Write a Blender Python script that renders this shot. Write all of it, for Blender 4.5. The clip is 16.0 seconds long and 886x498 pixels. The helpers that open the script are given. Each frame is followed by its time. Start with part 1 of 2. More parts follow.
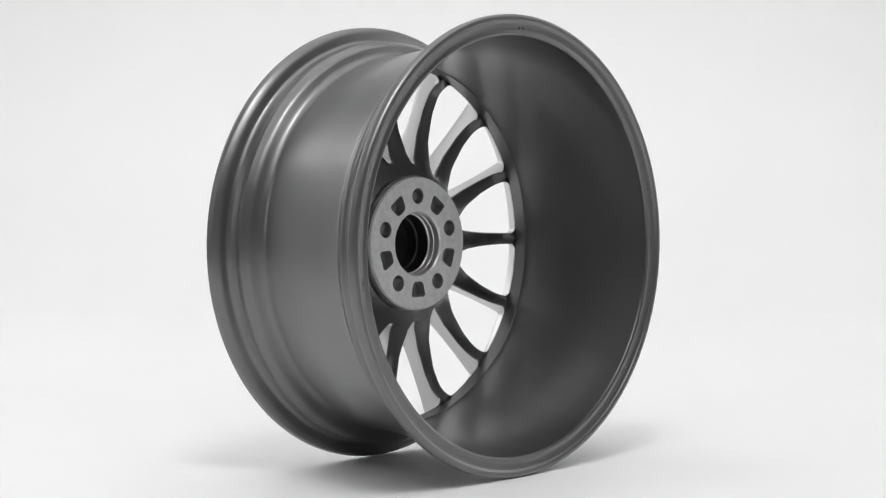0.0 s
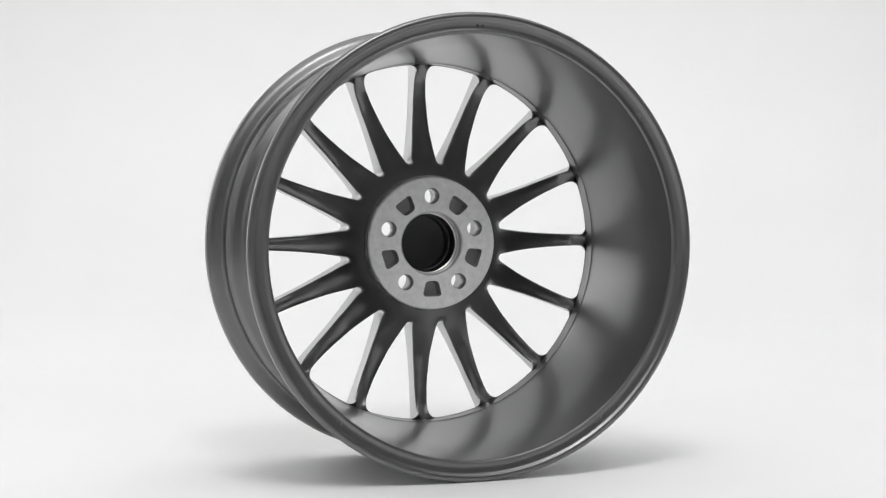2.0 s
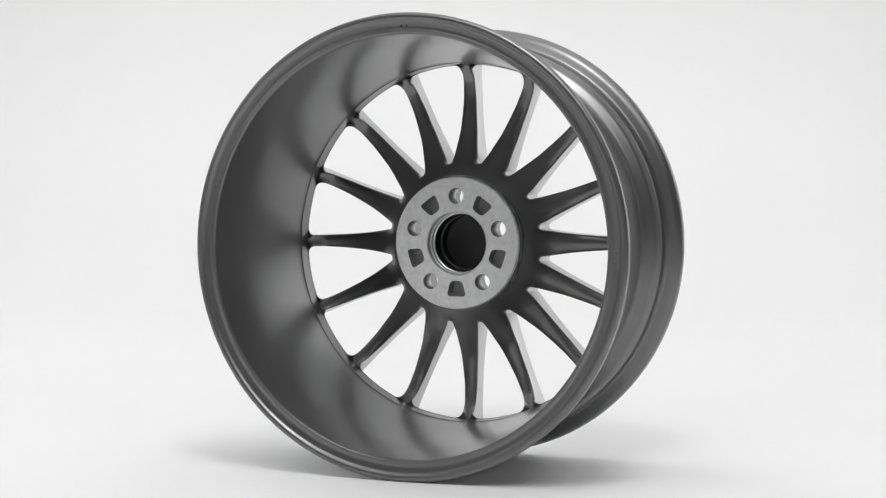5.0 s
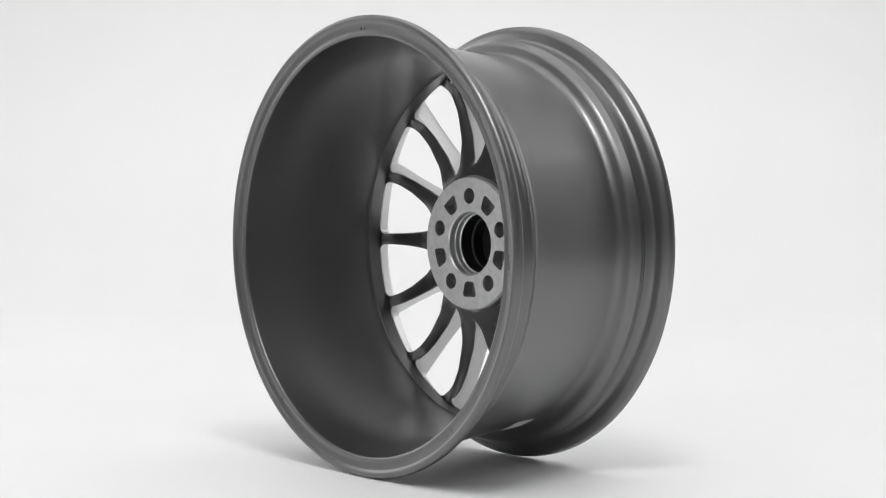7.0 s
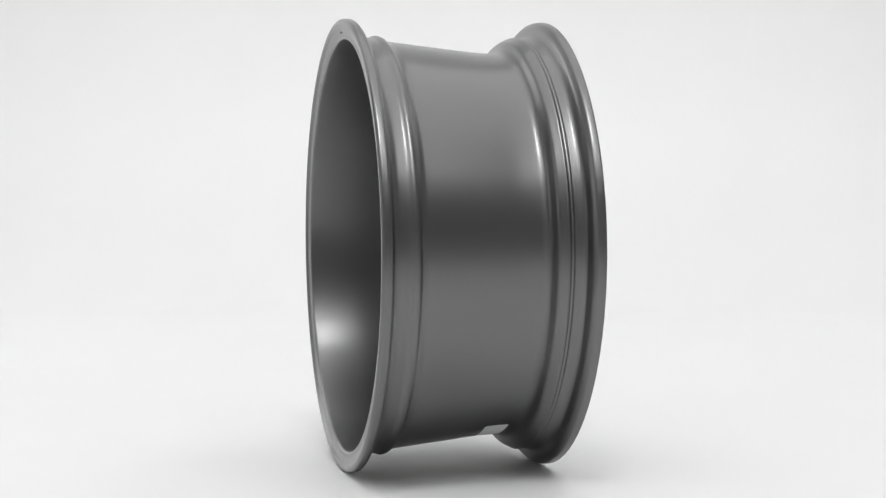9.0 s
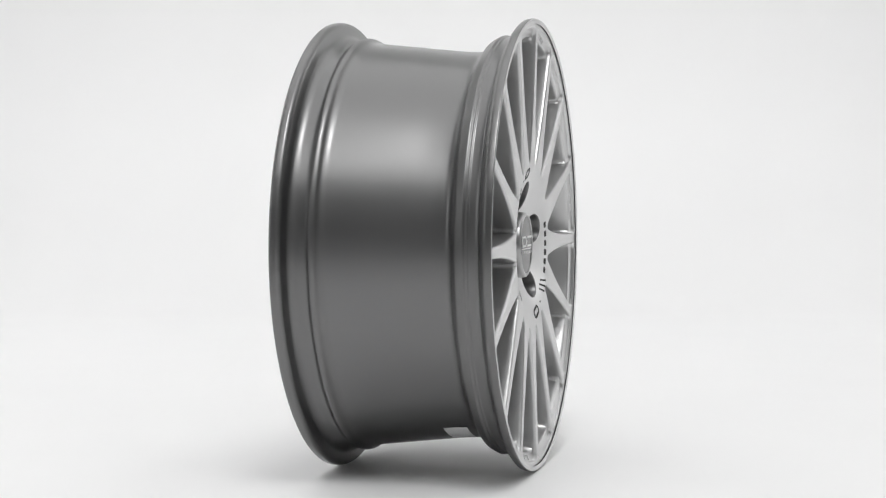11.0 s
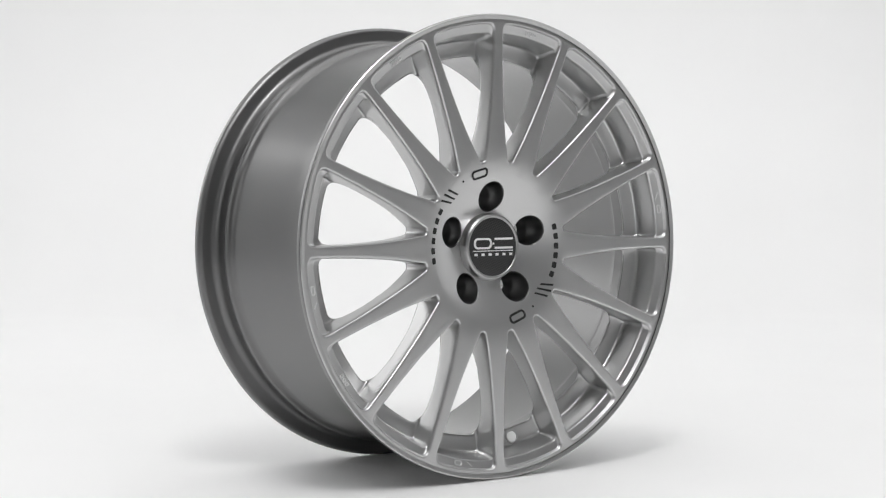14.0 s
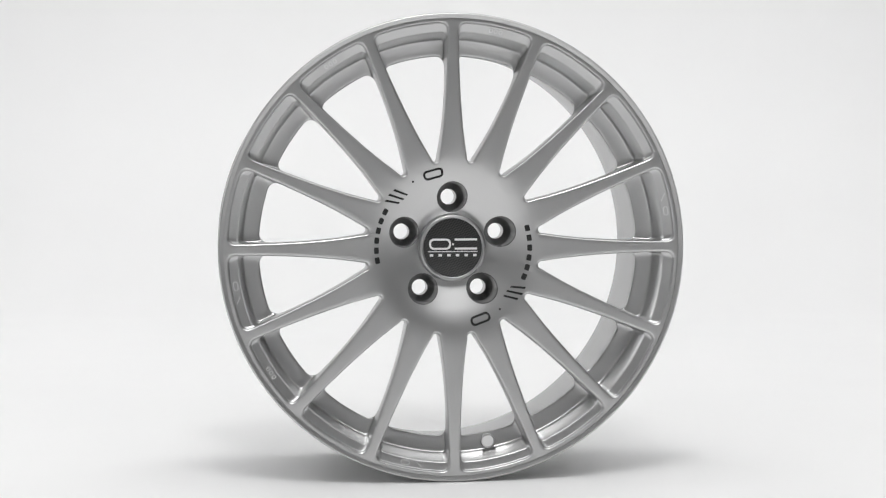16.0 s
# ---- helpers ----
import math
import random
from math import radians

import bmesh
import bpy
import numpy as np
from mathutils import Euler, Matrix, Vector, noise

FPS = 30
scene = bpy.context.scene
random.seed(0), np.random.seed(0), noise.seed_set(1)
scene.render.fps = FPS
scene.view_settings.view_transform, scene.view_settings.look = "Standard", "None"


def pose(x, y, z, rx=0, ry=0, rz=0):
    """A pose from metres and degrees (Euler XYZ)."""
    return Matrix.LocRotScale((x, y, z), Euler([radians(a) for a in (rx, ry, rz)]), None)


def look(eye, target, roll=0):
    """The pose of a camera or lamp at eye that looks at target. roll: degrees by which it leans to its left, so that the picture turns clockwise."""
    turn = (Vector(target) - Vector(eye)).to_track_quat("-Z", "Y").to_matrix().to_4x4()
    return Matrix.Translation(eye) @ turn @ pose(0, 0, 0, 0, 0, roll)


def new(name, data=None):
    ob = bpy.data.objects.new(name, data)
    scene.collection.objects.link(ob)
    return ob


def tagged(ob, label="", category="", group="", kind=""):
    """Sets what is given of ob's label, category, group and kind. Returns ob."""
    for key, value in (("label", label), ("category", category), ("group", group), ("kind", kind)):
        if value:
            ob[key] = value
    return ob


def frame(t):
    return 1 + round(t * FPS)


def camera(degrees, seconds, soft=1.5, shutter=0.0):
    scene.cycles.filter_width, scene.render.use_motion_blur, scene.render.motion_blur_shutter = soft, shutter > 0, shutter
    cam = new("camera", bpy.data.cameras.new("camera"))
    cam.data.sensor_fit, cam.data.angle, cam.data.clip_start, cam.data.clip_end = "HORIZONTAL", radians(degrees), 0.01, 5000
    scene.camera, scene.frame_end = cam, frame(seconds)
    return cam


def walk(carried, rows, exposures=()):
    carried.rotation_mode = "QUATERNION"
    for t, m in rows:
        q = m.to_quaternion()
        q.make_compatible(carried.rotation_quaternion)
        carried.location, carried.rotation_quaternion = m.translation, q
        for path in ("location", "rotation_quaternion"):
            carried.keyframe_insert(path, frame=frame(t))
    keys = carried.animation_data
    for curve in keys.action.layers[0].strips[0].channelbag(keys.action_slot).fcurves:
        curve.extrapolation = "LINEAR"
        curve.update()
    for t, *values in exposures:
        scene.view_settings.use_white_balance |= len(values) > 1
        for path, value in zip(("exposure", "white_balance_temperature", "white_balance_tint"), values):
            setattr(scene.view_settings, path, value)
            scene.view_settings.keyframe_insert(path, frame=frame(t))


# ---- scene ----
TAU = 2 * math.pi

# ---- camera: a tripod before a turntable ----
EYE = (0.0006, -1.926, 0.3156)
PITCH = radians(-2.218)
cam = camera(28.56, 16.0, 1.25)
STAND = look(EYE, (EYE[0], EYE[1] + math.cos(PITCH), EYE[2] + math.sin(PITCH)), -0.214)
walk(cam, [(0.0, STAND), (16.0, STAND)])

# ---- light: one large overhead light box, a compact key, soft boxes at the sides, added rear fill, backdrop lights ----
world = bpy.data.worlds.new("studio_air")
scene.world = world
world.use_nodes = True
world.node_tree.nodes["Background"].inputs[0].default_value = (0.9, 0.95, 1.0, 1)
world.node_tree.nodes["Background"].inputs[1].default_value = 0.05
scene.view_settings.exposure = 0.21


def softbox(name, eye, target, sx, sy, power, spread=180):
    lamp = bpy.data.lights.new(name, "AREA")
    lamp.shape, lamp.size, lamp.size_y, lamp.energy = "RECTANGLE", sx, sy, power
    lamp.spread = radians(spread)
    ob = new(name, lamp)
    ob.matrix_world = look(eye, target)
    return ob


softbox("key_softbox", (0.05, -1.20, 2.15), (0, -0.1, 0.2), 0.5, 0.5, 11)
softbox("side_softbox", (-2.05, -0.85, 0.95), (0, 0.0, 0.3), 0.9, 1.3, 3)
softbox("front_softbox", (0, -1.75, 2.05), (0, -0.1, 0.25), 3.2, 0.7, 12)
# added fill from behind on both sides, lifts the shadow under the wheel
softbox("fill_softbox", (-2.12, 1.25, 0.95), (0, 0.1, 0.2), 1.3, 1.6, 9)
softbox("fill_softbox", (2.12, 1.25, 0.95), (0, 0.1, 0.2), 1.3, 1.6, 5.5)
softbox("ceiling_softbox", (0, -0.4, 3.18), (0, -0.39, 0.0), 4.0, 5.2, 48)
softbox("backdrop_lamp", (-1.1, 1.5, 3.05), (-1.0, 3.0, 0.4), 1.8, 0.4, 2.6, 95)
softbox("backdrop_lamp", (1.1, 1.5, 3.05), (1.0, 3.0, 0.4), 1.8, 0.4, 2.6, 95)


# ---- materials ----
def material(name, colour, rough=0.5, metal=0.0, grain=0.0, grain_scale=400.0, bump=0.0, bump_scale=900.0, coat=0.0, patch=0.0):
    m = bpy.data.materials.new(name)
    m.use_nodes = True
    nt = m.node_tree
    b = nt.nodes["Principled BSDF"]
    b.inputs["Base Color"].default_value = (*colour, 1)
    b.inputs["Roughness"].default_value = rough
    b.inputs["Metallic"].default_value = metal
    b.inputs["Coat Weight"].default_value = coat
    b.inputs["Coat Roughness"].default_value = 0.18
    tc = nt.nodes.new("ShaderNodeTexCoord")

    def noise_node(scale, detail):
        n = nt.nodes.new("ShaderNodeTexNoise")
        n.inputs["Scale"].default_value, n.inputs["Detail"].default_value = scale, detail
        nt.links.new(tc.outputs["Object"], n.inputs["Vector"])
        return n

    if grain:
        n = noise_node(grain_scale, 3)
        r = nt.nodes.new("ShaderNodeMapRange")
        r.inputs["To Min"].default_value, r.inputs["To Max"].default_value = 1 - grain, 1 + grain
        nt.links.new(n.outputs["Fac"], r.inputs["Value"])
        s = nt.nodes.new("ShaderNodeVectorMath")
        s.operation = "SCALE"
        s.inputs[0].default_value = colour
        nt.links.new(r.outputs[0], s.inputs["Scale"])
        nt.links.new(s.outputs[0], b.inputs["Base Color"])
    if patch:
        n = noise_node(9.0, 4)
        r = nt.nodes.new("ShaderNodeMapRange")
        r.inputs["To Min"].default_value, r.inputs["To Max"].default_value = rough - patch, rough + patch
        nt.links.new(n.outputs["Fac"], r.inputs["Value"])
        nt.links.new(r.outputs[0], b.inputs["Roughness"])
    if bump:
        n = noise_node(bump_scale, 2)
        u = nt.nodes.new("ShaderNodeBump")
        u.inputs["Strength"].default_value, u.inputs["Distance"].default_value = bump, 0.0004
        nt.links.new(n.outputs["Fac"], u.inputs["Height"])
        nt.links.new(u.outputs[0], b.inputs["Normal"])
    return m


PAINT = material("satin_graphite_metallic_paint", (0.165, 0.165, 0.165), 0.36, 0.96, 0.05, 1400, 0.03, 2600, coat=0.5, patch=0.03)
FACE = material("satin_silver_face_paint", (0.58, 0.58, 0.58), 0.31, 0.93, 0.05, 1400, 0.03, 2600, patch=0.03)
MACHINED = material("machined_aluminium", (0.70, 0.70, 0.70), 0.42, 0.25, 0.24, 130, 0.25, 420)
BORE = material("turned_bore_metal", (0.85, 0.85, 0.85), 0.30, 0.6, 0.06, 500)
RAW = material("cast_pocket_metal", (0.26, 0.26, 0.26), 0.6, 0.4, 0.1, 500)
BLACK = material("black_plastic", (0.012, 0.012, 0.012), 0.45, 0.0, 0.15, 500)
DECAL = material("black_decal_ink", (0.008, 0.008, 0.008), 0.7, 0.0, 0.1, 900)
WHITE_INK = material("white_emblem_ink", (0.75, 0.75, 0.75), 0.4, 0.0, 0.05, 900)
RING = material("silver_cap_ring", (0.42, 0.42, 0.42), 0.28, 0.9, 0.04, 900)
PAPER = material("white_paper_label", (0.8, 0.8, 0.8), 0.6, 0.0, 0.06, 300)
VALVE = material("valve_through_light", (0.85, 0.85, 0.85), 0.4, 0.0, 0.05, 700)
SWEEP = material("white_studio_sweep", (0.87, 0.87, 0.87), 0.5, 0.0, 0.015, 3.0, patch=0.05)
# tones of the unseen room, set for the wheel's reflections and bounced fill
ROOM = material("unseen_room_grey", (0.36, 0.36, 0.36), 0.8, 0.0, 0.15, 4.0)
SIDE = material("unseen_side_grey", (0.20, 0.20, 0.20), 0.8, 0.0, 0.05, 4.0)
CEIL = material("unseen_ceiling_white", (0.75, 0.75, 0.75), 0.8, 0.0, 0.08, 4.0)


def carbon():
    m = bpy.data.materials.new("carbon_weave")
    m.use_nodes = True
    nt = m.node_tree
    b = nt.nodes["Principled BSDF"]
    tc = nt.nodes.new("ShaderNodeTexCoord")
    mp = nt.nodes.new("ShaderNodeMapping")
    mp.vector_type = "TEXTURE"
    mp.inputs["Location"].default_value = (0.0003, 0.0924, 0.0003)
    mp.inputs["Rotation"].default_value = (0, radians(38), 0)
    mp.inputs["Scale"].default_value = (3.2, 1, 1)
    w = nt.nodes.new("ShaderNodeTexChecker")
    w.inputs["Scale"].default_value = 800
    w.inputs["Color1"].default_value = (0.012, 0.012, 0.012, 1)
    w.inputs["Color2"].default_value = (0.038, 0.038, 0.038, 1)
    nt.links.new(tc.outputs["Object"], mp.inputs["Vector"])
    nt.links.new(mp.outputs[0], w.inputs["Vector"])
    nt.links.new(w.outputs["Color"], b.inputs["Base Color"])
    b.inputs["Roughness"].default_value = 0.3
    b.inputs["Coat Weight"].default_value = 0.4
    return m


CARBON = carbon()


# ---- mesh tools ----
def link_mesh(name, verts, faces, mat, parent=None, label="", normals=None, smooth=True):
    me = bpy.data.meshes.new(name)
    me.from_pydata([tuple(v) for v in verts], [], [tuple(f) for f in faces])
    me.materials.append(mat)
    me.polygons.foreach_set("use_smooth", [smooth] * len(me.polygons))
    me.update()
    if normals is not None:
        me.normals_split_custom_set_from_vertices([tuple(n) for n in normals])
    ob = new(name, me)
    ob.parent = parent
    if label:
        tagged(ob, label)
    return ob


def part(name, bm, mat, parent, label="", smooth=True):
    me = bpy.data.meshes.new(name)
    bmesh.ops.recalc_face_normals(bm, faces=bm.faces)
    bm.to_mesh(me)
    bm.free()
    me.materials.append(mat)
    me.polygons.foreach_set("use_smooth", [smooth] * len(me.polygons))
    ob = new(name, me)
    ob.parent = parent
    if label:
        tagged(ob, label)
    return ob


def shared(ob, parent, m):
    """Another object on the same mesh, turned by m in its thing's space."""
    o = new(ob.name.split(".")[0], ob.data)
    o.parent = parent
    o.matrix_local = m
    return o


def rounded(profile, steps=5):
    """Profile of (r, y, radius): corners are replaced by arcs of that radius."""
    out = []
    for i, (r, y, rad) in enumerate(profile):
        p = Vector((r, y))
        if rad <= 0 or i in (0, len(profile) - 1):
            out.append(p)
            continue
        a, b = Vector(profile[i - 1][:2]) - p, Vector(profile[i + 1][:2]) - p
        cut = min(rad, a.length * 0.48, b.length * 0.48)
        p0, p2 = p + a.normalized() * cut, p + b.normalized() * cut
        for k in range(steps + 1):
            t = k / steps
            out.append(p0 * (1 - t) ** 2 + p * 2 * t * (1 - t) + p2 * t * t)
    return out


def lathe(name, profile, mat, parent, label="", segments=240, closed=False):
    pts = rounded(profile)
    # long straight runs get extra rings
    dense = [pts[0]]
    for p in pts[1:]:
        n = max(1, int((p - dense[-1]).length / 0.012))
        q = dense[-1]
        dense += [q.lerp(p, (k + 1) / n) for k in range(n)]
    n = len(dense)
    verts, faces = [], []
    for s in range(segments):
        c, w = math.cos(TAU * s / segments), math.sin(TAU * s / segments)
        verts += [(p.x * c, p.y, p.x * w) for p in dense]
    for s in range(segments):
        a, b = s * n, (s + 1) % segments * n
        for i in range(n if closed else n - 1):
            j = (i + 1) % n
            faces.append((a + i, a + j, b + j, b + i))
    bm = bmesh.new()
    vs = [bm.verts.new(v) for v in verts]
    for f in faces:
        bm.faces.new([vs[i] for i in f])
    return part(name, bm, mat, parent, label)


def turn(deg):
    return Matrix.Rotation(radians(-deg), 4, "Y")


# ---- studio ----
def studio():
    # white sweep: floor, cove and wall in one sheet
    prof = [(-4.2, 0.0)]
    prof += [(y, 0.0) for y in (-3, -2, -1.2, -0.6, -0.3, 0, 0.3, 0.6, 1.0, 1.4, 1.8, 2.1)]
    prof += [(2.1 + 0.9 * math.sin(a), 0.9 - 0.9 * math.cos(a)) for a in [radians(6 * k) for k in range(1, 16)]]
    prof += [(3.0, z) for z in (1.4, 2.0, 2.6, 3.2)]
    xs = [-2.2 + 0.4 * i for i in range(12)]
    verts = [(x, y, z) for x in xs for y, z in prof]
    n = len(prof)
    faces = [(i * n + j, (i + 1) * n + j, (i + 1) * n + j + 1, i * n + j + 1) for i in range(len(xs) - 1) for j in range(n - 1)]
    sweep = link_mesh("backdrop", verts, faces, SWEEP)
    tagged(sweep, "seamless matt white studio sweep, floor curving into wall", "backdrop", kind="structure")

    def slab(name, x0, x1, y0, y1, z0, z1, mat, label, cat):
        bm = bmesh.new()
        bmesh.ops.create_cube(bm, size=1)
        bmesh.ops.transform(bm, matrix=Matrix.LocRotScale(((x0 + x1) / 2, (y0 + y1) / 2, (z0 + z1) / 2), None, (x1 - x0, y1 - y0, z1 - z0)), verts=bm.verts)
        tagged(part(name, bm, mat, None, smooth=False), label, cat, kind="structure")

    # unseen side walls: grey towards the camera, white further back as added fill reflectors
    slab("wall_west", -2.4, -2.205, -4.2, 0.15, -0.2, 3.2, SIDE, "unseen grey side wall, toned for reflections in the wheel", "wall")
    slab("wall_east", 2.205, 2.4, -4.2, 0.15, -0.2, 3.2, SIDE, "unseen grey side wall, toned for reflections in the wheel", "wall")
    slab("fill_wing_west", -2.4, -2.205, 0.15, 3.4, -0.2, 3.2, SWEEP, "unseen white side reflector, added for shadow fill", "wall")
    slab("fill_wing_east", 2.205, 2.4, 0.15, 3.4, -0.2, 3.2, SWEEP, "unseen white side reflector, added for shadow fill", "wall")
    # unseen enclosure, added to give the wheel something to reflect and bounce fill
    slab("wall_south", -2.4, 2.4, -4.4, -4.205, -0.2, 3.2, ROOM, "unseen grey wall behind the camera, toned for reflections", "wall")
    slab("wall_north", -2.2, 2.2, 3.2, 3.4, -0.2, 3.2, ROOM, "unseen grey wall behind the camera, toned for reflections behind the sweep", "wall")
    slab("ceiling", -2.4, 2.4, -4.4, 3.4, 3.205, 3.4, CEIL, "unseen white ceiling, added to bounce fill light", "ceiling")


studio()

# ---- wheel: local y runs along its axis, mounting side at -y, face at +y ----
RADIUS = 0.246
wheel = new("alloy_wheel")
wheel.empty_display_size = 0.1
tagged(wheel, "satin grey sixteen-spoke alloy car wheel standing upright on white floor", "car wheel")

SPOKES = 16
HALF = radians(11.25)


def face_y(r):
    y = 0.1022 + (r - 0.08) * 0.0335
    # dished hub: the slope grows inwards and then stays even
    if r < 0.068:
        return y - 0.0054 - 0.34 * (0.068 - r)
    return y - 5.31 * (0.100 - r) ** 2 if r < 0.100 else y


def back_y(r):
    return float(np.interp(r, [0.07, 0.085, 0.10, 0.13, 0.165, 0.185, 0.197, 0.21], [0.049, 0.0568, 0.0680, 0.0785, 0.0820, 0.0796, 0.0740, 0.0712]))


def spoke_half(s):
    return float(np.interp(s, [0.08, 0.095, 0.105, 0.12, 0.135, 0.15, 0.17, 0.19, 0.215, 0.24], [0.0140, 0.0127, 0.0112, 0.0092, 0.0077, 0.0065, 0.0054, 0.0046, 0.0041, 0.0039]))


def window_loop(R, dw, rc, shrink):
    """Closed outline of one window about the +v axis: list of (u, v, zone); zone 0 hub end, 1 side, 2 corner, 3 outer arc."""
    sn, cs = math.sin(HALF), math.cos(HALF)

    def side(s):
        w = spoke_half(s) + dw
        return s * sn - w * cs, s * cs + w * sn

    # start of the side: where the half gap equals the hub-end radius
    rho = 0.0058 - shrink
    lo, hi = 0.085, 0.13
    for _ in range(30):
        mid = (lo + hi) / 2
        lo, hi = (mid, hi) if side(mid)[0] < rho else (lo, mid)
    s_in = hi
    s_out = R
    for _ in range(20):
        w = spoke_half(s_out) + dw
        a = math.asin((w + rc) / (R - rc))
        s_out = (R - rc) * math.cos(a)
    cu, cv = (R - rc) * math.sin(HALF - a), (R - rc) * math.cos(HALF - a)
    half = []
    ui, vi = side(s_in)
    for k in range(5):
        t = math.pi / 2 * k / 5
        half.append((ui * math.sin(t), vi - ui * math.cos(t), 0))
    for k in range(19):
        t = k / 18
        half.append((*side(s_in + (s_out - s_in) * t), 1))
    # fillet from the spoke's side round to the outer arc
    start = Vector((cs, -sn))
    end = Vector((cu, cv)).normalized()
    for k in range(1, 6):
        t = k / 6
        d = start.slerp(end, t)
        half.append((cu + rc * d.x, cv + rc * d.y, 2))
    pa = HALF - a
    for k in range(9):
        ang = pa * (1 - k / 8)
        half.append((R * math.sin(ang), R * math.cos(ang), 3))
    left = [(-u, v, z) for u, v, z in half[1:-1]][::-1]
    return half + left, len(half)


def sector_edge(n_half, r_hub, r_out, loop):
    """Points on the border of the window's 22.5-degree sector, one for each loop point."""
    half = []
    last_side = 5 + 18
    for k in range(n_half):
        if k < 5:
            ang = HALF * k / 5
            half.append((r_hub * math.sin(ang), r_hub * math.cos(ang)))
        elif k <= last_side:
            u, v, _ = loop[k]
            t = (k - 5) / 18
            proj = u * math.sin(HALF) + v * math.cos(HALF)
            r = r_hub * (1 - t) ** 6 + (1 - (1 - t) ** 6) * proj
            if k == last_side:
                r = r_out
            half.append((r * math.sin(HALF), r * math.cos(HALF)))
        else:
            ang = HALF * (1 - (k - last_side) / (n_half - 1 - last_side))
            half.append((r_out * math.sin(ang), r_out * math.cos(ang)))
    left = [(-u, v) for u, v in half[1:-1]][::-1]
    return half + left


def build_spokes():
    # tiers from the face edge down to the back: outer radius, widening, corner radius, outer-end height, share of side depth
    tiers = [
        (0.2366, 0.0000, 0.0080, None, 0.0),
        (0.2360, 0.0009, 0.0078, None, 0.012),
        (0.2354, 0.0017, 0.0076, None, 0.040),
        (0.2349, 0.0020, 0.0074, 0.1050, 0.085),
        (0.2341, 0.0021, 0.0070, 0.1036, 0.12),
        (0.2270, 0.0022, 0.0054, 0.1024, 0.20),
        (0.2257, 0.0022, 0.0050, 0.1014, 0.23),
        (0.2247, 0.0023, 0.0047, 0.0983, 0.29),
        (0.2213, 0.0022, 0.0042, 0.0795, 0.70),
        (0.2202, 0.0022, 0.0040, 0.0758, 0.79),
        (0.2180, 0.0021, 0.0060, 0.0739, 0.84),
        (0.2058, 0.0021, 0.0085, 0.0728, 0.88),
        (0.2038, 0.0020, 0.0092, 0.0724, 0.93),
        (0.2028, 0.0017, 0.0092, 0.0718, 0.975),
        (0.2026, 0.0010, 0.0090, 0.0710, 1.0),
    ]
    rings = []
    n_half = None
    for ti, (R, dw, rc, oy, frac) in enumerate(tiers):
        loop, n_half = window_loop(R, dw, rc, dw * 0.8)
        pts = []
        for u, v, z in loop:
            r = math.hypot(u, v)
            f, b = face_y(r), back_y(r)
            y = f + (b - f) * frac
            if oy is not None:
                near = min(1.0, max(0.0, (r - (R - 0.012)) / 0.008))
                near = near * near * (3 - 2 * near)
                y = y + (oy - y) * near
            elif ti < 3:
                y = f - (0.0, 0.0003, 0.0012)[ti]
            pts.append((u, v, y))
        rings.append(pts)
    loop0, _ = window_loop(*tiers[0][:3], 0)
    loopb, _ = window_loop(*tiers[-1][:3], tiers[-1][1] * 0.8)
    edge_f = sector_edge(n_half, 0.0795, 0.2400, loop0)
    edge_b = sector_edge(n_half, 0.0770, 0.2030, loopb)
    front = []
    for share in (1.0, 0.66, 0.33):
        ring = []
        for (u, v, _), (eu, ev) in zip(loop0, edge_f):
            a, b = u + (eu - u) * share, v + (ev - v) * share
            ring.append((a, b, face_y(math.hypot(a, b))))
        front.append(ring)
    back = []
    for share in (0.12, 0.45, 1.0):
        ring = []
        for (u, v, y0), (eu, ev) in zip(rings[-1], edge_b):
            a, b = u + (eu - u) * share, v + (ev - v) * share
            r = math.hypot(a, b)
            crown = 0.0022 * (1 - (1 - share) ** 2) * min(1, max(0, (0.2 - r) / 0.03))
            y = min(y0, back_y(r)) if share < 1 and r > 0.19 else back_y(r)
            ring.append((a, b, y - crown))
        back.append(ring)
    grid = front + rings + back
    n = len(grid[0])
    pts = np.array([p for ring in grid for p in ring])
    quads, tags, coats = [], [], []
    first, pocket_from = len(front), len(front) + 3
    for i in range(len(grid) - 1):
        for j in range(n):
            k = (j + 1) % n
            q = (i * n + j, i * n + k, (i + 1) * n + k, (i + 1) * n + j)
            mid = pts[list(q)].mean(0)
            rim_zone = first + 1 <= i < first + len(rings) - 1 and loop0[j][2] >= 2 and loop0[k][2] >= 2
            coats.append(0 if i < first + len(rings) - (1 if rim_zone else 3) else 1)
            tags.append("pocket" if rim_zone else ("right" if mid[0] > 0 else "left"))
            quads.append(q)
    # all sectors welded, to take the shading normals from
    allv, allq = [], []
    for s in range(SPOKES):
        c, w = math.cos(2 * HALF * s), math.sin(2 * HALF * s)
        allv.append(np.stack([pts[:, 0] * c + pts[:, 1] * w, pts[:, 2], -pts[:, 0] * w + pts[:, 1] * c], 1))
        allq.append(np.array(quads) + s * len(pts))
    allv, allq = np.concatenate(allv), np.concatenate(allq)
    _, inv = np.unique(np.round(allv, 5), axis=0, return_inverse=True)
    inv = inv.ravel()
    fn = np.cross(allv[allq[:, 2]] - allv[allq[:, 0]], allv[allq[:, 3]] - allv[allq[:, 1]])
    vn = np.zeros((inv.max() + 1, 3))
    for c in range(4):
        np.add.at(vn, inv[allq[:, c]], fn)
    vn = vn[inv]
    vn /= np.maximum(np.linalg.norm(vn, axis=1, keepdims=True), 1e-12)
    # orient: face normals of the front must look along +y
    flip = vn[:n, 1].mean() < 0
    if flip:
        vn = -vn

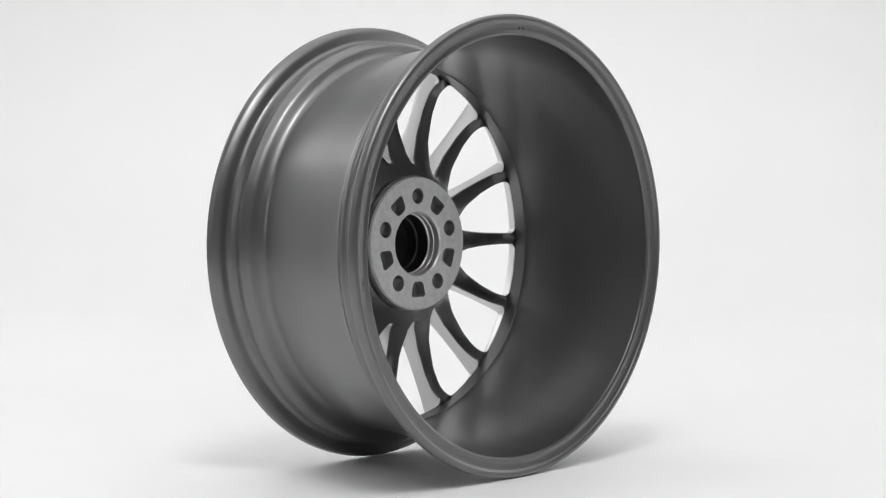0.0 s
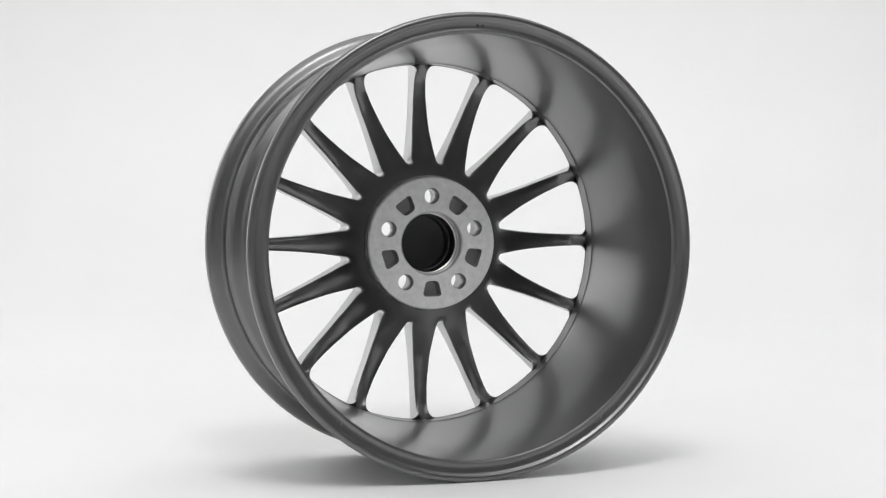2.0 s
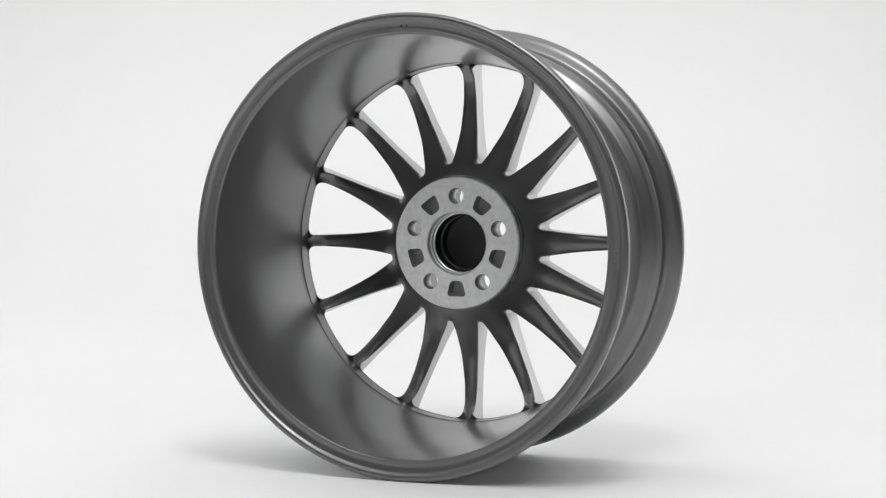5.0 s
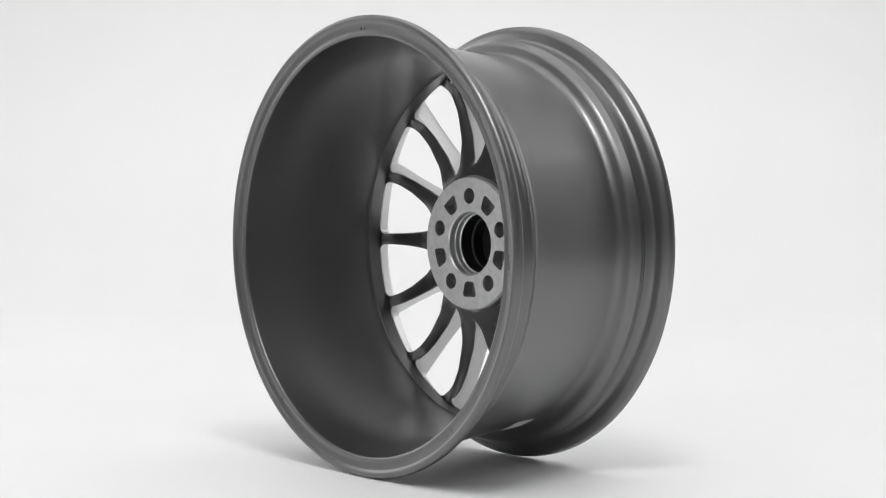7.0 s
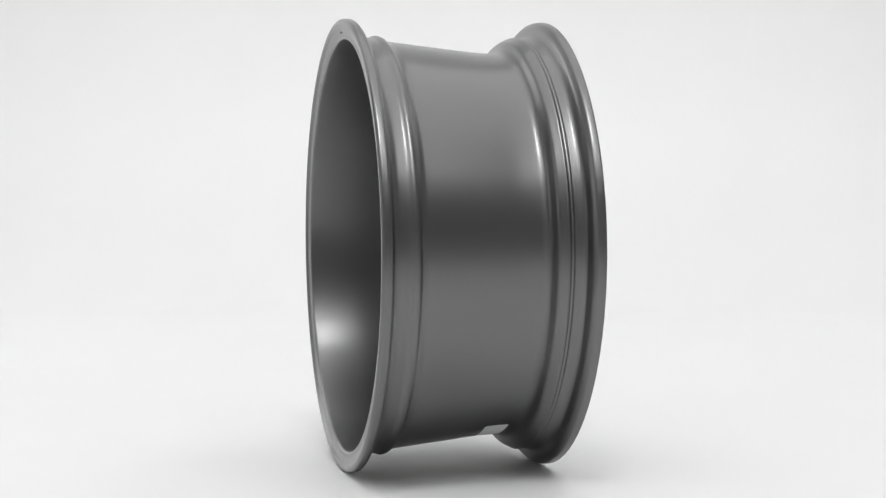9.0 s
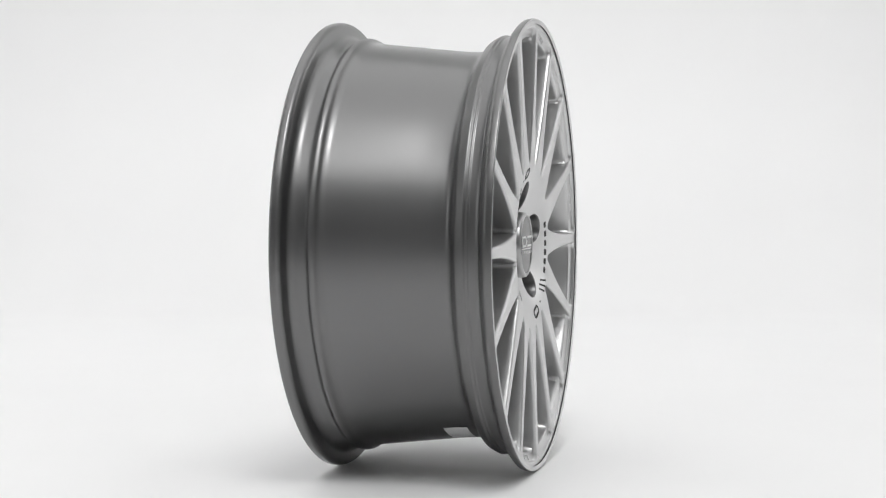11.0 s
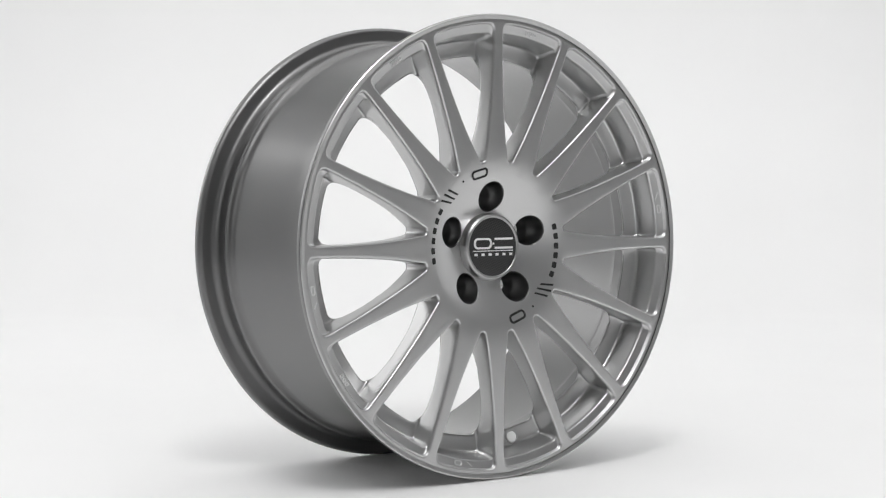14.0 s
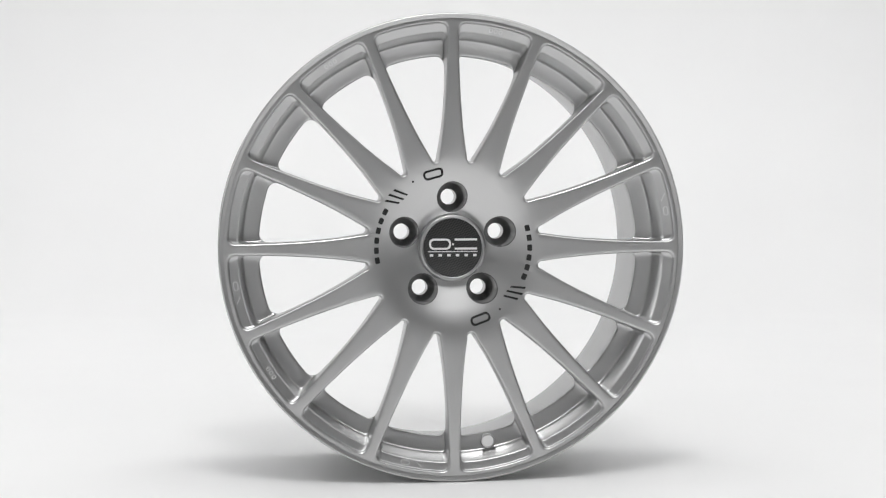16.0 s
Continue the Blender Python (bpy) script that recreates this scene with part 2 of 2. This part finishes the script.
    def make(name, wanted, label=""):
        """wanted: list of (sector, tag)."""
        faces = [allq[s * len(quads) + i][::-1] if flip else allq[s * len(quads) + i] for s, tag in wanted for i in range(len(quads)) if tags[i] == tag]
        coat = [coats[i] for s, tag in wanted for i in range(len(quads)) if tags[i] == tag]
        faces = np.array(faces)
        ids, back_ids = np.unique(faces, return_inverse=True)
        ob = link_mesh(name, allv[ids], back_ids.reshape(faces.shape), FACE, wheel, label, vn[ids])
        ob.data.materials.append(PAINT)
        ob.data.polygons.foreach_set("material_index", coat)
        return ob

    # sector 0 is centred on +z; its right border is the spoke beside it
    spoke = make("spoke", [(0, "right"), (1, "left")], "tapering satin grey spoke with rounded edges")
    pocket = make("rim_pocket", [(0, "pocket")], "stepped recess between two spoke ends")
    off = 11.25
    spoke.matrix_local = turn(off)
    pocket.matrix_local = turn(off)
    for s in range(1, SPOKES):
        shared(spoke, wheel, turn(off + 22.5 * s))
        shared(pocket, wheel, turn(off + 22.5 * s))


def build_barrel():
    lathe("barrel", [
        (0.2450, 0.1092, 0), (0.2454, 0.1082, 0.0008), (0.2453, 0.1050, 0.0020), (0.2446, 0.1015, 0.0020),
        (0.2395, 0.0968, 0.0045), (0.2300, 0.0940, 0.0050), (0.2279, 0.0905, 0.0030), (0.2266, 0.0825, 0.0015), (0.2276, 0.0808, 0.0014), (0.2270, 0.0790, 0.0012), (0.2284, 0.0765, 0.0024),
        (0.2264, 0.0728, 0.0030), (0.2235, 0.0668, 0.0040), (0.2104, 0.0600, 0.0070), (0.2109, 0.0350, 0.0160), (0.2222, -0.0665, 0.0060),
        (0.2240, -0.0715, 0.0030), (0.2275, -0.0750, 0.0020), (0.2285, -0.0790, 0.0030), (0.2262, -0.0835, 0.0040), (0.2268, -0.0960, 0.0050),
        (0.2300, -0.1020, 0.0050), (0.2430, -0.1040, 0.0040), (0.2460, -0.1070, 0.0025), (0.2460, -0.1140, 0.0030), (0.2435, -0.1165, 0.0025),
        (0.2395, -0.1163, 0.0020), (0.2372, -0.1136, 0.0024), (0.2300, -0.1122, 0.0040), (0.2260, -0.1134, 0.0014), (0.2240, -0.1122, 0)],
        PAINT, wheel, "satin grey rim barrel with flanges, humps and drop centre")
    lathe("inner_barrel", [
        (0.2240, -0.1122, 0), (0.2234, -0.1108, 0.0015), (0.2205, -0.0900, 0.0100), (0.2165, -0.0600, 0.0100), (0.2052, 0.0500, 0.0050), (0.2043, 0.0545, 0.0012), (0.2036, 0.0555, 0.0012),
        (0.2029, 0.0722, 0),
    ], PAINT, wheel, "smooth inner wall of the barrel")


def build_lip():
    lathe("rim_lip", [(0.2398, 0.1088, 0), (0.2420, 0.1094, 0.0014), (0.2440, 0.1101, 0.0016), (0.2450, 0.1092, 0)], FACE, wheel, "narrow satin silver outer lip of the face")


def sector_with_hole(hole, r0, r1, half, samples_r=3):
    """Quads between a closed hole outline (list of (r, angle)) and the border of a polar patch. Returns rings of (r, angle)."""
    n = len(hole)
    cr = sum(p[0] for p in hole) / n
    out = []
    mid = (r0 + r1) / 2
    for r, a in hole:
        dr, da = r - cr, a * mid
        L = math.hypot(dr, da)
        dr, da = dr / L, da / L
        t = 1e9
        if dr > 1e-9:
            t = min(t, (r1 - cr) / dr)
        if dr < -1e-9:
            t = min(t, (r0 - cr) / dr)
        if abs(da) > 1e-9:
            t = min(t, half * mid / abs(da))
        out.append([cr + dr * t, da * t / mid])
    for corner in ((r0, half), (r0, -half), (r1, half), (r1, -half)):
        k = min(range(n), key=lambda i: math.hypot(out[i][0] - corner[0], (out[i][1] - corner[1]) * mid))
        out[k] = list(corner)
    rings = []
    for q in range(samples_r + 1):
        t = q / samples_r
        rings.append([(h[0] + (o[0] - h[0]) * t, h[1] + (o[1] - h[1]) * t) for h, o in zip(hole, out)])
    return rings


def circle_hole(rc, rad, n=48):
    pts = []
    for i in range(n):
        t = TAU * i / n
        x, y = rc + rad * math.cos(t), rad * math.sin(t)
        pts.append((math.hypot(x, y), math.atan2(y, x)))
    return pts


def patch_mesh(bm, rings, centre, height, walls):
    """Adds rings of (r, angle) at height(r) about the angle centre, and walls: further outlines (ring, y) down from the hole."""
    rows = []
    for ring in reversed(rings):
        rows.append([bm.verts.new((r * math.cos(centre + a), height(r), r * math.sin(centre + a))) for r, a in ring])
    for ring, y in walls:
        rows.append([bm.verts.new((r * math.cos(centre + a), y if y is not None else height(r), r * math.sin(centre + a))) for r, a in ring])
    for A, B in zip(rows, rows[1:]):
        for i in range(len(A)):
            j = (i + 1) % len(A)
            try:
                bm.faces.new((A[i], A[j], B[j], B[i]))
            except ValueError:
                pass
    return rows[-1]


BOLT = 0.0535


def tube(c, rings):
    """Wall of a bolt hole about the clock angle c through rings of (radius, y); y None or negative counts from the face."""
    bm = bmesh.new()
    rows = []
    for rad, y in rings:
        rows.append([bm.verts.new((r * math.cos(c + a), face_y(r) + (y or 0) if y is None or y < 0 else y, r * math.sin(c + a))) for r, a in circle_hole(BOLT, rad)])
    for A, B in zip(rows, rows[1:]):
        for i in range(48):
            j = (i + 1) % 48
            bm.faces.new((A[i], A[j], B[j], B[i]))
    return bm


def build_hub():
    # dished face between the cap and the spoke roots, pierced by five bolt holes
    bm = bmesh.new()
    for k in range(5):
        hole = circle_hole(BOLT, 0.0164)
        rings = sector_with_hole(hole, 0.0345, 0.0797, radians(36), 6)
        patch_mesh(bm, rings, radians(90 + 72 * k), face_y, [])
    bmesh.ops.remove_doubles(bm, verts=bm.verts, dist=2e-5)
    part("hub_face", bm, FACE, wheel, "smooth dished hub face in satin grey")
    # sleeves of the bolt holes, through to the mounting side
    for k in range(5):
        c = radians(90 + 72 * k)
        seat = ((0.0164, None), (0.0159, -0.0004), (0.0156, -0.0016), (0.0150, 0.070), (0.0144, 0.066), (0.0090, 0.0605), (0.0084, 0.0590))
        sleeve = ((0.0084, 0.0590), (0.0083, 0.0400), (0.0092, 0.0386))
        hole = part("bolt_hole", tube(c, seat), PAINT, wheel, "deep round bolt hole with conical seat")
        part("sleeve", tube(c, sleeve), RING, hole, "bright machined sleeve")
    # web behind the hub, from the pad to the spoke roots
    lathe("hub_web", [(0.0750, 0.0420, 0), (0.0752, 0.0465, 0.002), (0.0771, 0.0490, 0)], PAINT, wheel, "painted shoulder round the mounting pad", 180)


def trapezoid_hole(r0, r1, half0, half1, rc, n=8):
    """Rounded trapezoid as (r, angle) points, wider at r1."""
    corners = [(r1, half1), (r1, -half1), (r0, -half0), (r0, half0)]
    pts = []
    for i, (r, w) in enumerate(corners):
        p = Vector((r, w))
        a = (Vector(corners[i - 1]) - p).normalized() * rc
        b = (Vector(corners[(i + 1) % 4]) - p).normalized() * rc
        for k in range(n):
            t = k / (n - 1)
            q = (p + a) * (1 - t) ** 2 + p * 2 * t * (1 - t) + (p + b) * t * t
            pts.append((q.x, q.y))
    dense = []
    for i, (x, y) in enumerate(pts):
        x2, y2 = pts[(i + 1) % len(pts)]
        m = 4 if i % n == n - 1 else 1
        for k in range(m):
            dense.append((x + (x2 - x) * k / m, y + (y2 - y) * k / m))
    return [(math.hypot(x, y), math.atan2(y, x)) for x, y in dense]


PAD_Y = 0.0385


def build_pad():
    bm = bmesh.new()
    flat = lambda r: PAD_Y
    for k in range(5):
        hole = circle_hole(BOLT, 0.0090)
        patch_mesh(bm, sector_with_hole(hole, 0.0368, 0.0738, radians(18), 3), radians(90 + 72 * k), flat, [])
        hole = trapezoid_hole(0.0425, 0.0600, 0.0074, 0.0117, 0.0050)
        patch_mesh(bm, sector_with_hole(hole, 0.0368, 0.0738, radians(18), 3), radians(126 + 72 * k), flat, [])
    bmesh.ops.remove_doubles(bm, verts=bm.verts, dist=2e-5)
    pad = part("mounting_pad", bm, MACHINED, wheel, "flat machined bare aluminium mounting pad")
    lathe("pad_edge", [(0.0738, PAD_Y, 0), (0.0747, 0.0393, 0.0005), (0.0750, 0.0425, 0)], MACHINED, pad, "", 180)
    for k in range(5):
        bm = bmesh.new()
        outer = trapezoid_hole(0.0425, 0.0600, 0.0074, 0.0117, 0.0050)
        inner = trapezoid_hole(0.0437, 0.0588, 0.0062, 0.0102, 0.0045)
        low = patch_mesh(bm, [outer], radians(126 + 72 * k), flat, [(outer, 0.0392), (inner, 0.0500)])
        bm.faces.new(low)
        part("casting_pocket", bm, RAW, pad, "dark rounded casting pocket", smooth=False)
    lathe("centre_bore", [(0.0368, PAD_Y, 0), (0.0352, 0.0400, 0.0006), (0.0350, 0.0470, 0.0006), (0.0340, 0.0476, 0.0004), (0.0340, 0.0510, 0.0004), (0.0345, 0.0514, 0.0003), (0.0345, 0.0540, 0.0005), (0.0330, 0.0550, 0)], BORE, wheel, "bright turned centre bore", 160)
    lathe("inner_sleeve", [(0.0330, 0.0550, 0), (0.0322, 0.0560, 0.0005), (0.0322, 0.0700, 0.0005), (0.0300, 0.0712, 0.0005), (0.0300, 0.0860, 0)], BLACK, wheel, "", 120)


def prism(pts, to3d, thick=0.0004):
    """Closed flat shape of (a, b) points put on a surface by to3d(a, b, lift)."""
    bm = bmesh.new()
    top = [bm.verts.new(to3d(a, b, thick)) for a, b in pts]
    low = [bm.verts.new(to3d(a, b, -thick)) for a, b in pts]
    bm.faces.new(top)
    for i in range(len(pts)):
        j = (i + 1) % len(pts)
        bm.faces.new((top[i], top[j], low[j], low[i]))
    return bm


def band(outer, inner, to3d, thick=0.0004):
    bm = bmesh.new()
    n = len(outer)
    o = [bm.verts.new(to3d(a, b, thick)) for a, b in outer]
    i_ = [bm.verts.new(to3d(a, b, thick)) for a, b in inner]
    ol = [bm.verts.new(to3d(a, b, -thick)) for a, b in outer]
    il = [bm.verts.new(to3d(a, b, -thick)) for a, b in inner]
    for k in range(n):
        j = (k + 1) % n
        bm.faces.new((o[k], o[j], i_[j], i_[k]))
        bm.faces.new((o[k], o[j], ol[j], ol[k]))
        bm.faces.new((i_[k], i_[j], il[j], il[k]))
    return bm


def pill(w, h, rc, n=6, ca=0.0, cb=0.0):
    pts = []
    for sx, sy, a0 in ((1, 1, 0), (-1, 1, 90), (-1, -1, 180), (1, -1, 270)):
        for k in range(n):
            t = radians(a0 + 90 * k / (n - 1))
            pts.append((ca + sx * (w / 2 - rc) + rc * math.cos(t), cb + sy * (h / 2 - rc) + rc * math.sin(t)))
    return pts


CAP_Y = 0.0945


def build_cap():
    ring = lathe("centre_cap", [(0.0310, CAP_Y, 0), (0.0316, CAP_Y + 0.0008, 0.0004), (0.0332, CAP_Y + 0.0012, 0.0008), (0.0352, CAP_Y - 0.0005, 0.0012), (0.0360, CAP_Y - 0.0045, 0.0010), (0.0360, 0.0780, 0)], RING, wheel, "round silver centre cap ring with carbon-look face", 160)
    bm = bmesh.new()
    n = 96
    c = bm.verts.new((0, CAP_Y + 0.0006, 0))
    prev = None
    for q in range(1, 7):
        r = 0.0312 * q / 6
        row = [bm.verts.new((r * math.cos(TAU * i / n), CAP_Y + 0.0006 * (1 - (q / 6) ** 2) - 0.0002, r * math.sin(TAU * i / n))) for i in range(n)]
        for i in range(n):
            j = (i + 1) % n
            if prev is None:
                bm.faces.new((c, row[i], row[j]))
            else:
                bm.faces.new((prev[i], row[i], row[j], prev[j]))
        prev = row
    part("cap_face", bm, CARBON, ring, "dark carbon-weave cap face")
    # underside seen down the bore
    lathe("cap_back", [(0.0305, 0.0845, 0), (0.0200, 0.0855, 0.002), (0.0002, 0.0855, 0)], BLACK, ring, "dark plastic underside", 96)

    def flat(a, b, lift):
        return (-a, CAP_Y + 0.0007 + lift, b)

    part("emblem_outline", band(pill(0.0232, 0.0118, 0.0050, ca=-0.0135, cb=0.0038), pill(0.0190, 0.0076, 0.0032, ca=-0.0135, cb=0.0038), flat), WHITE_INK, ring, "white rounded emblem outline", False)
    part("emblem_dot", prism(pill(0.0022, 0.0022, 0.0010, ca=0.0002, cb=0.0036), flat), WHITE_INK, ring, "", False)
    zx = 0.0138
    part("emblem_bar", prism([(zx - 0.0118, 0.0097), (zx + 0.0120, 0.0097), (zx + 0.0120, 0.0075), (zx - 0.0118, 0.0075)], flat), WHITE_INK, ring, "", False)
    part("emblem_bar", prism([(zx - 0.0118, 0.0001), (zx + 0.0120, 0.0001), (zx + 0.0120, -0.0021), (zx - 0.0118, -0.0021)], flat), WHITE_INK, ring, "", False)
    part("emblem_line", prism([(-0.0262, -0.0036), (0.0262, -0.0036), (0.0262, -0.0045), (-0.0262, -0.0045)], flat), WHITE_INK, ring, "", False)
    for k in range(6):
        x = -0.0226 + 0.0092 * k
        part("emblem_bar", prism([(x - 0.0018, -0.0066), (x + 0.0018, -0.0066), (x + 0.0018, -0.0092), (x - 0.0018, -0.0092)], flat), WHITE_INK, ring, "", False)


def on_face(alpha, r0):
    """Surface map at a clock angle seen from the front: a runs clockwise along the arc, b outwards."""
    def to3d(a, b, lift):
        t = radians(180 - alpha) + a / r0
        r = r0 + b
        return (r * math.cos(t), face_y(r) + lift, r * math.sin(t))
    return to3d


def build_decals():
    for group in (0.0, 174.5):
        part("decal_outline", band(pill(0.0216, 0.0104, 0.0044), pill(0.0170, 0.0058, 0.0024), on_face(-69.3 + group, 0.0805)), DECAL, wheel, "black printed rounded outline", False)
        part("decal_dot", prism(pill(0.0022, 0.0022, 0.0010), on_face(-53.0 + group, 0.0815)), DECAL, wheel, "", False)
        m = on_face(-36.5 + group, 0.0806)
        for c, h in ((-0.0066, 0.0068), (0.0, 0.0076), (0.0066, 0.0068)):
            part("decal_bar", prism([(c - 0.0046, h), (c - 0.0022, h), (c + 0.0046, -h), (c + 0.0022, -h)], m), DECAL, wheel, "black printed slanted bar", False)
        for k in range(6):
            m = on_face(-22.5 + 7.4 * k + group, 0.0812)
            part("decal_bar", prism(pill(0.0066, 0.0050, 0.0010, 4), m, 0.0003), DECAL, wheel, "", False)


def build_small():
    # paper label on the underside of the drop centre
    bm = bmesh.new()
    rows = []
    for k in range(9):
        t = radians(-63.5 - 1.6 * k)
        rows.append([bm.verts.new((r * math.cos(t), y, r * math.sin(t))) for r, y in ((0.2125, 0.0240), (0.2114, 0.0365), (0.2110, 0.0495))])
    for A, B in zip(rows, rows[1:]):
        for i in range(2):
            bm.faces.new((A[i], A[i + 1], B[i + 1], B[i]))
    part("paper_label", bm, PAPER, wheel, "small white paper sticker on the barrel")
    # valve hole in one pocket; a white disc paints the light through it
    ang = radians(180 + 79.2)

    def disc(name, r, y, nr, ny, rad, mat, parent, label):
        c = Vector((r * math.cos(ang), y, r * math.sin(ang)))
        axis = Vector((nr * math.cos(ang), ny, nr * math.sin(ang))).normalized()
        m = Matrix.Translation(c) @ axis.to_track_quat("Y", "Z").to_matrix().to_4x4()
        collar = lathe(name, [(rad + 0.0022, -0.0010, 0), (rad + 0.0019, 0.0012, 0.0006), (rad + 0.0004, 0.0012, 0.0006), (rad, -0.0008, 0)], FACE, wheel, label, 48)
        collar.matrix_local = m
        lathe("valve_light_disc", [(rad + 0.0003, 0.0004, 0), (rad * 0.5, 0.0008, 0.0005), (0.0001, 0.0009, 0)], mat, collar, "white disc standing in for light through the valve hole", 40)

    disc("valve_hole", 0.2118, 0.0739, -0.30, 1.0, 0.0058, VALVE, wheel, "round valve hole with raised collar")
    disc("valve_foot", 0.2195, 0.0680, 0.50, -0.87, 0.0042, VALVE, wheel, "valve hole on the tyre side")
    # raised casting marks on some pocket ledges: (clock angle from the front, shapes)
    # their brighter metal colour stands in for light caught on the edges
    for alpha, kind in ((123.75, 0), (78.75, 0), (11.25, 1), (-168.75, 1), (-101.25, 1), (-146.25, 0)):
        m0 = on_face(alpha, 0.2305)
        lift = lambda a, b, l, m0=m0: (m0(a, b, 0)[0], 0.1030 + 0.17 * b + l, m0(a, b, 0)[2])
        if kind == 0:
            for k in range(3):
                part("casting_mark", band(pill(0.0038, 0.0048, 0.0014, 4, 0.0052 * (k - 1)), pill(0.0020, 0.0030, 0.0008, 4, 0.0052 * (k - 1)), lift, 0.0007), MACHINED, wheel, "", False)
        else:
            part("casting_mark", band(pill(0.0100, 0.0054, 0.0024, 4, 0.0075), pill(0.0078, 0.0032, 0.0015, 4, 0.0075), lift, 0.0007), MACHINED, wheel, "", False)
            part("casting_mark", prism([(-0.0120, 0.0026), (-0.0100, 0.0026), (-0.0030, -0.0026), (-0.0050, -0.0026)], lift, 0.0007), MACHINED, wheel, "", False)


build_barrel()
build_lip()
build_spokes()
build_hub()
build_pad()
build_cap()
build_decals()
build_small()


def build_stamps():
    # small raised stamps on the mounting-side flange: (angle seen from the back, count)
    for ang, count in ((-2, 4), (188, 3), (163, 2), (131, 4), (37, 3), (-39, 3), (-130, 2), (-52, 3), (90, 2)):
        for k in range(count):
            t = radians(ang + 1.5 * (k - count / 2))
            c = Vector((0.2318 * math.cos(t), -0.1127, 0.2318 * math.sin(t)))
            bm = bmesh.new()
            bmesh.ops.create_cube(bm, size=1)
            bmesh.ops.bevel(bm, geom=bm.edges[:], offset=0.2, segments=1, affect="EDGES")
            bmesh.ops.scale(bm, vec=(0.0026, 0.0008, 0.0018 + 0.0008 * (k % 2)), verts=bm.verts)
            ob = part("stamped_mark", bm, BLACK if ang == 90 else PAINT, wheel)
            ob.matrix_local = Matrix.Translation(c) @ Matrix.Rotation(-t, 4, "Y")


build_stamps()


# ---- the turntable's turn ----
def motions():
    turns = [46.39, 32.65, 18.89, 5.11, -8.64, -22.37, -36.06, -49.71, -63.32, -76.90, -90.46, -104.02, -117.60, -131.24, -144.97, -158.83, -172.87]
    rows = []
    for t, a in enumerate(turns):
        c, s = math.cos(radians(a)), math.sin(radians(a))
        rows.append((float(t), pose(0.00086 * c, 0.00086 * s, RADIUS, 0, 0, a)))
    walk(wheel, rows)


motions()
